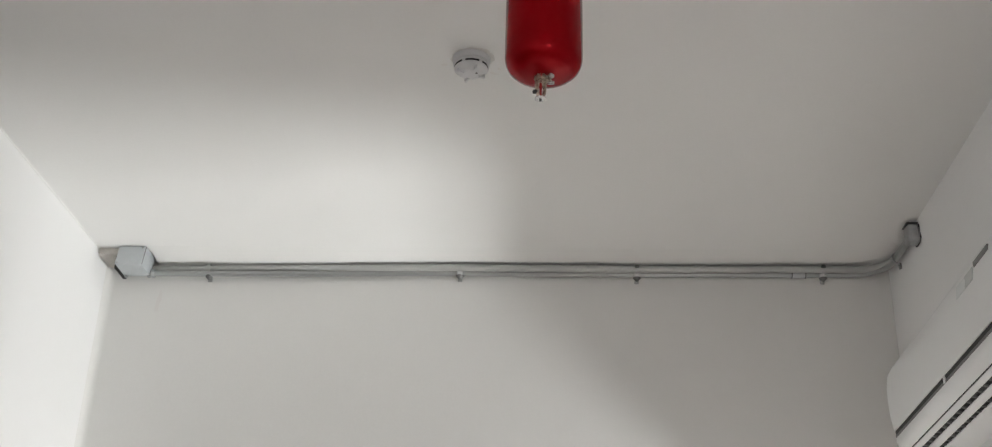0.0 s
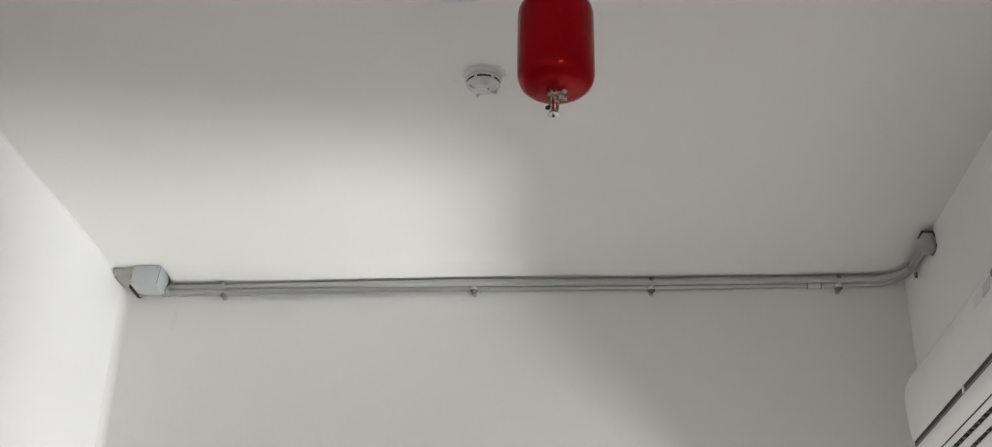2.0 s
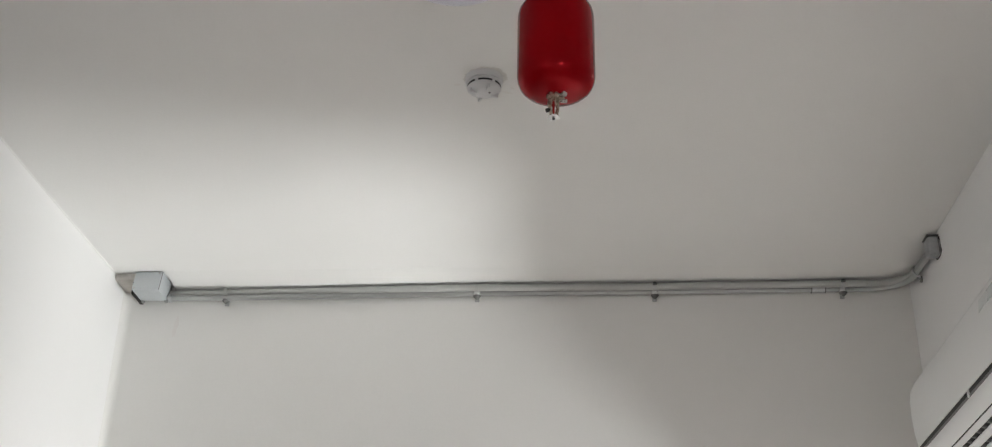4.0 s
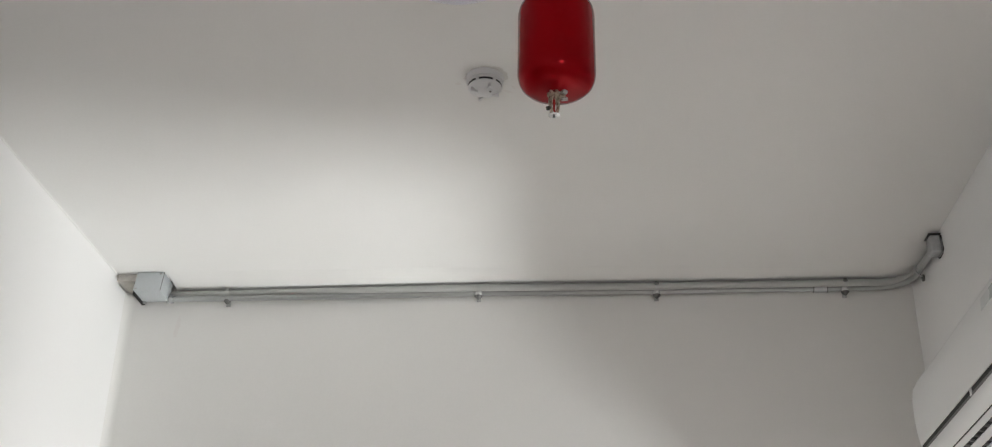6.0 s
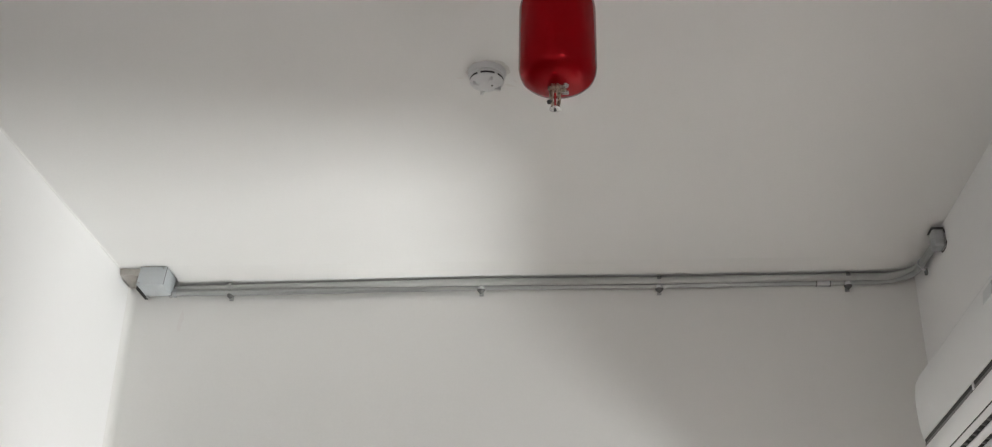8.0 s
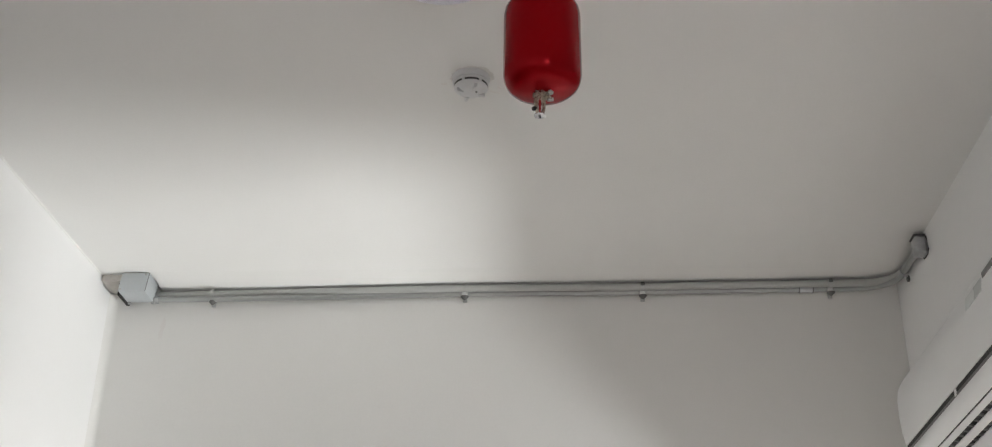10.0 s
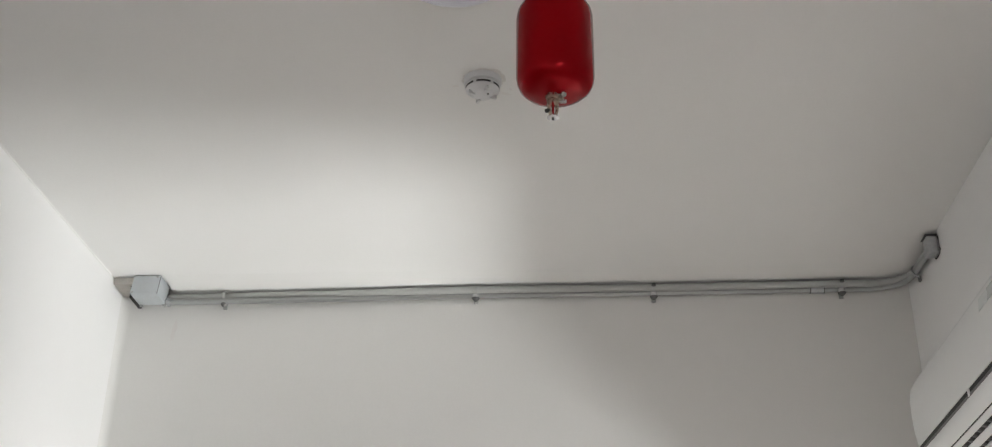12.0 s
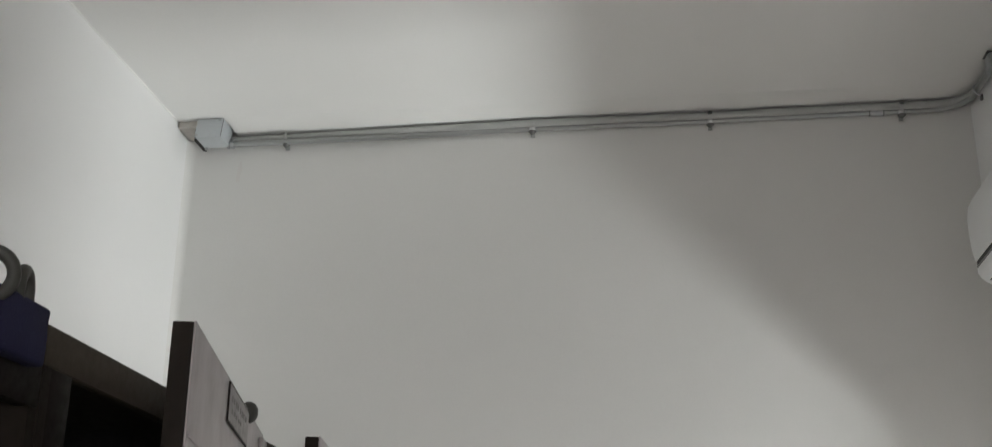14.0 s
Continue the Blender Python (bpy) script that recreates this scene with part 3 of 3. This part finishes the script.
# ---- wall-mounted cooler ----
def cooler():
    y0, y1 = 2.58, 3.685
    t = thing("air_conditioner", (XR, 0, 1.5), "white wall-mounted split air conditioner, louvres closed", "air conditioner")
    front = [(0.0, 1.308), (-0.120, 1.308), (-0.160, 1.300), (-0.185, 1.281), (-0.201, 1.253), (-0.2075, 1.215), (-0.2085, 1.165), (-0.2065, 1.115), (-0.2000, 1.074), (-0.150, 1.068), (0.0, 1.068)]
    bm = bm_extrude_y(front, y0, y1)
    part("front_panel", bm, AC_WHITE, t, "smooth curved front panel", angle=28)
    part("panel_gap", bm_extrude_y([(-0.150, 1.0735), (-0.1975, 1.0735), (-0.1965, 1.0605), (-0.150, 1.0605)], y0 + 0.004, y1 - 0.004), SLOT, t, "black gap under the front panel", smooth=False)
    part("gap_lip", bm_extrude_y([(-0.150, 1.0600), (-0.1985, 1.0600), (-0.1980, 1.0530), (-0.150, 1.0530)], y0 + 0.004, y1 - 0.004), SLOTGREY, t, smooth=False)
    for y in (3.16, 2.72):
        part("latch", bm_box(-0.2000, -0.18, y - 0.007, y + 0.007, 1.0535, 1.0735, 0.001), AC_WHITE, t)
    lower = [(0.0, 1.0525), (-0.1970, 1.0525), (-0.1975, 1.038), (-0.190, 1.021), (-0.1735, 1.0060), (-0.1735, 1.0120), (-0.088, 1.000), (-0.088, 0.984), (0.0, 0.984)]
    part("chassis", bm_extrude_y(lower, y0 + 0.002, y1 - 0.002), AC_WHITE, t, angle=28)
    part("outlet", bm_extrude_y([(-0.1730, 1.0085), (-0.1500, 0.9985), (-0.0885, 0.9900), (-0.0885, 0.9960), (-0.1500, 1.0060), (-0.1730, 1.0115)], y0 + 0.025, y1 - 0.025), SLOT, t, "dark air outlet", smooth=False)
    slats = [[(-0.1705, 1.0025), (-0.1560, 0.9935), (-0.1560, 0.9960), (-0.1695, 1.0050)],
             [(-0.1415, 0.9880), (-0.1290, 0.9850), (-0.1165, 0.9838), (-0.1165, 0.9868), (-0.1290, 0.9880), (-0.1415, 0.9910)],
             [(-0.1000, 0.9828), (-0.0890, 0.9825), (-0.0890, 0.9860), (-0.1000, 0.9862)]]
    for outline in slats:
        part("louvre", bm_extrude_y(outline, y0 + 0.027, y1 - 0.027), AC_WHITE, t, "long white louvre")
    y = y0 + 0.05
    while y < y1 - 0.04:
        part("guide_vane", bm_extrude_y([(-0.1565, 0.9950), (-0.1410, 0.9898), (-0.1410, 0.9960), (-0.1565, 0.9990)], y, y + 0.010), SLOTGREY, t, smooth=False)
        part("guide_vane", bm_extrude_y([(-0.1170, 0.9856), (-0.0995, 0.9842), (-0.0995, 0.9900), (-0.1170, 0.9920)], y + 0.01, y + 0.020), SLOTGREY, t, smooth=False)
        y += 0.046
    part("end_cap", bm_extrude_y([(-0.1965, 1.0520), (-0.1965, 1.037), (-0.189, 1.021), (-0.172, 1.006), (-0.150, 0.9945), (-0.120, 0.986), (-0.088, 0.984), (0.0, 0.984), (0.0, 1.0520)], y1 - 0.026, y1 - 0.0015), AC_WHITE, t, "rounded white end cap")
    # display window near the top edge with a strip of cloudy protective film
    part("display_slot", bm_box(-0.2062, -0.198, 2.690, 2.800, 1.235, 1.251, 0.002), SLOTGREY, t, "narrow dark display window")
    part("film", bm_extrude_y([(-0.2050, 1.2430), (-0.2095, 1.2080), (-0.2045, 1.2080), (-0.1985, 1.2430)], 2.810, 2.945), FILM, t, "cloudy strip of protective film")
    part("side_seam", bm_box(-0.155, -0.004, y1 - 0.0005, y1 + 0.001, 1.1, 1.103), SLOTGREY, t, smooth=False)
    part("mounting_plate", bm_box(-0.010, 0.0, y0 + 0.05, y1 - 0.05, 1.02, 1.29), ZINC_OLD, t, smooth=False)
    # the unit hangs a little out of level, its far end lower
    t.matrix_basis = Matrix.Translation((XR, y1, 2.52)) @ Matrix.Rotation(radians(-0.6), 4, "X") @ Matrix.Translation((0, -y1, -1.02))
    return t


cooler()


# ---- steel cabinets along the west wall ----
CAB_X, CAB_TOP = -0.750, 1.828     # front plane and top
CAB_BACK = XL + 0.02


def cabinet(y0, y1, rail, door_y=None, door_out=None, door_end=None, label=""):
    """Dark steel carcass with an open front; the door, if any, stands ajar on its far hinge."""
    t = thing("steel_cabinet", (0, y0, 0), label, "cabinet", "steel cabinets")
    w = y1 - y0
    # side panels take the dark edge enamel to deepen the shade inside
    part("side_panel", bm_box(CAB_BACK, CAB_X, 0.0, 0.022, 0.06, CAB_TOP - rail - 0.0005), CAB_EDGE, t, smooth=False)
    part("side_panel", bm_box(CAB_BACK, CAB_X, w - 0.024, w - 0.002, 0.06, CAB_TOP - rail - 0.0005), CAB_EDGE, t, smooth=False)
    part("top_panel", bm_box(CAB_BACK, CAB_X - 0.0205, 0.0, w - 0.002, CAB_TOP - 0.022, CAB_TOP - 0.0005, 0.002), CAB_DARK, t)
    part("back_panel", bm_box(CAB_BACK, CAB_BACK + 0.01, 0.0225, w - 0.0245, 0.06, CAB_TOP - 0.0225), CAB_IN_SHADE, t, smooth=False)
    part("plinth", bm_box(CAB_BACK, CAB_X - 0.03, 0.0, w - 0.002, 0.0, 0.0595), CAB_DARK, t, smooth=False)
    part("top_rail", bm_box(CAB_X - 0.02, CAB_X + 0.0005, 0.0, w - 0.002, CAB_TOP - rail, CAB_TOP, 0.0015), CAB_DARK if door_y else CAB_MID, t)
    for z in (0.45, 0.85, 1.25):
        part("shelf", bm_box(CAB_BACK + 0.0105, CAB_X - 0.03, 0.0225, w - 0.0245, z, z + 0.018), CAB_IN_SHADE, t, smooth=False)
    if door_y is not None:
        a = Vector((door_out, door_y, 0))
        b = Vector((door_end[0], door_end[1], 0))
        length = (b - a).length
        yaw = math.atan2(b.y - a.y, b.x - a.x)
        d = new("door", None)
        d.empty_display_size = 0.05
        d.parent = t
        d.matrix_basis = Matrix.Translation((a.x, a.y - y0, 0)) @ Matrix.Rotation(yaw, 4, "Z")
        tagged(d, "grey enamelled door standing ajar")
        # along x: from the free edge to the hinge; y positive is the inner side
        part("leaf", bm_box(0.0, length, 0.0, 0.003, 0.07, CAB_TOP - 0.003, 0.0012), CAB_GREY, d, "scuffed grey outer face")
        part("edge", bm_box(0.0005, 0.020, 0.0032, 0.030, 0.07, CAB_TOP - 0.004, 0.0015), CAB_EDGE, d, "dark folded door edge")
        part("edge", bm_box(length - 0.02, length, 0.0032, 0.030, 0.07, CAB_TOP - 0.004, 0.0015), CAB_EDGE, d, "dark folded door edge")
        part("edge", bm_box(0.0205, length - 0.0205, 0.0032, 0.030, CAB_TOP - 0.03, CAB_TOP - 0.004, 0.0015), CAB_EDGE, d, "dark folded door edge")
        part("pressed_line", bm_box(0.012, length - 0.012, -0.0022, -0.0002, CAB_TOP - 0.150, CAB_TOP - 0.144, 0.0008), CAB_GREY, d)
        return t, d, length
    return t


cabinet(0.52, 1.43, 0.112, label="dark brown steel cabinet with an open front")
c1, door1, len1 = cabinet(1.432, 2.29, 0.053, 1.422, -0.546, (-0.728, 2.272), "dark brown steel cabinet with its grey door ajar")
c2, door2, len2 = cabinet(2.292, 3.15, 0.053, 2.290, -0.618, (-0.728, 3.132), "dark steel cabinet with its door slightly ajar")
part("stile", bm_box(CAB_X - 0.02, CAB_X - 0.0005, 0.0225, 0.081, 0.07, CAB_TOP - 0.0535, 0.001), CAB_MID, c1)

# name plate, latch knob and hinges on the nearer door
# dark sheet behind the plate stands for its shadow edge
part("plate_shadow", bm_box(0.336, 0.593, -0.0028, -0.0003, CAB_TOP - 0.0715, CAB_TOP - 0.009, 0.0008), CAB_MID, door1, "painted shadow edge round the name plate")
plate = part("name_plate", bm_box(0.34, 0.59, -0.0035, -0.0004, CAB_TOP - 0.068, CAB_TOP - 0.012, 0.001), PLATE, door1, "dull metal name plate with worn lettering")
bars = bmesh.new()
for z0, z1, cells in ((0.036, 0.026, (0.362, 0.384, 0.410, 0.431, 0.462, 0.489, 0.512, 0.540)), (0.053, 0.046, (0.366, 0.395, 0.420, 0.452, 0.475))):
    for x in cells:
        bm_box(x, x + 0.015, -0.0039, -0.0036, CAB_TOP - z0, CAB_TOP - z1, bm=bars)
part("plate_marks", bars, INK, door1, smooth=False)
part("knob", bm_lathe([(0.0, 0.0), (0.015, 0.0), (0.019, 0.008), (0.019, 0.016), (0.015, 0.023), (0.008, 0.027), (0.0, 0.028)], n=24), RUBBER, door1, "dark round latch knob",
     Matrix.Translation((0.625, 0.0135, CAB_TOP - 0.004)) @ pose(0, 0, 0, 90, 0, 0))
for x in (0.795, 0.84):
    part("hinge", bm_box(x - 0.01, x + 0.012, -0.010, -0.0004, CAB_TOP - 0.09, CAB_TOP - 0.02, 0.003), CAB_GREY, door1, "worn hinge")


# ---- blue pouch over the edge of the open cabinet ----
def pouch():
    t = thing("tool_pouch", (CAB_X, 1.383, CAB_TOP), "blue fabric pouch hung on the cabinet edge with looped handles", "pouch")
    bm = bm_box(0.001, 0.026, -0.30, 0.004, -0.069, 0.006, 0.005, 3)
    bmesh.ops.subdivide_edges(bm, edges=bm.edges[:], cuts=3, use_grid_fill=True)
    for v in bm.verts:
        v.co += 0.003 * noise.noise_vector(v.co * 22) * (1 if v.co.x > 0.006 else 0)
    part("bag", bm, BLUE, t, angle=60)
    part("flap", bm_box(-0.06, 0.004, -0.29, 0.000, 0.0003, 0.0060, 0.002), BLUE, t)
    for y, z, turn in ((-0.125, 0.016, 29), (-0.048, 0.014, 106)):
        pts = []
        for k in range(28):
            a = 2 * math.pi * k / 28
            pts.append((0.0255 * math.cos(a), 0.0, 0.0275 * math.sin(a)))
        part("loop_handle", bm_tube(pts, 0.0085, 14, closed=True), RUBBER, t, "olive rubber loop handle", Matrix.Translation((0.012, y, z)) @ pose(0, 0, 0, 0, -6, turn))
    return t


pouch()
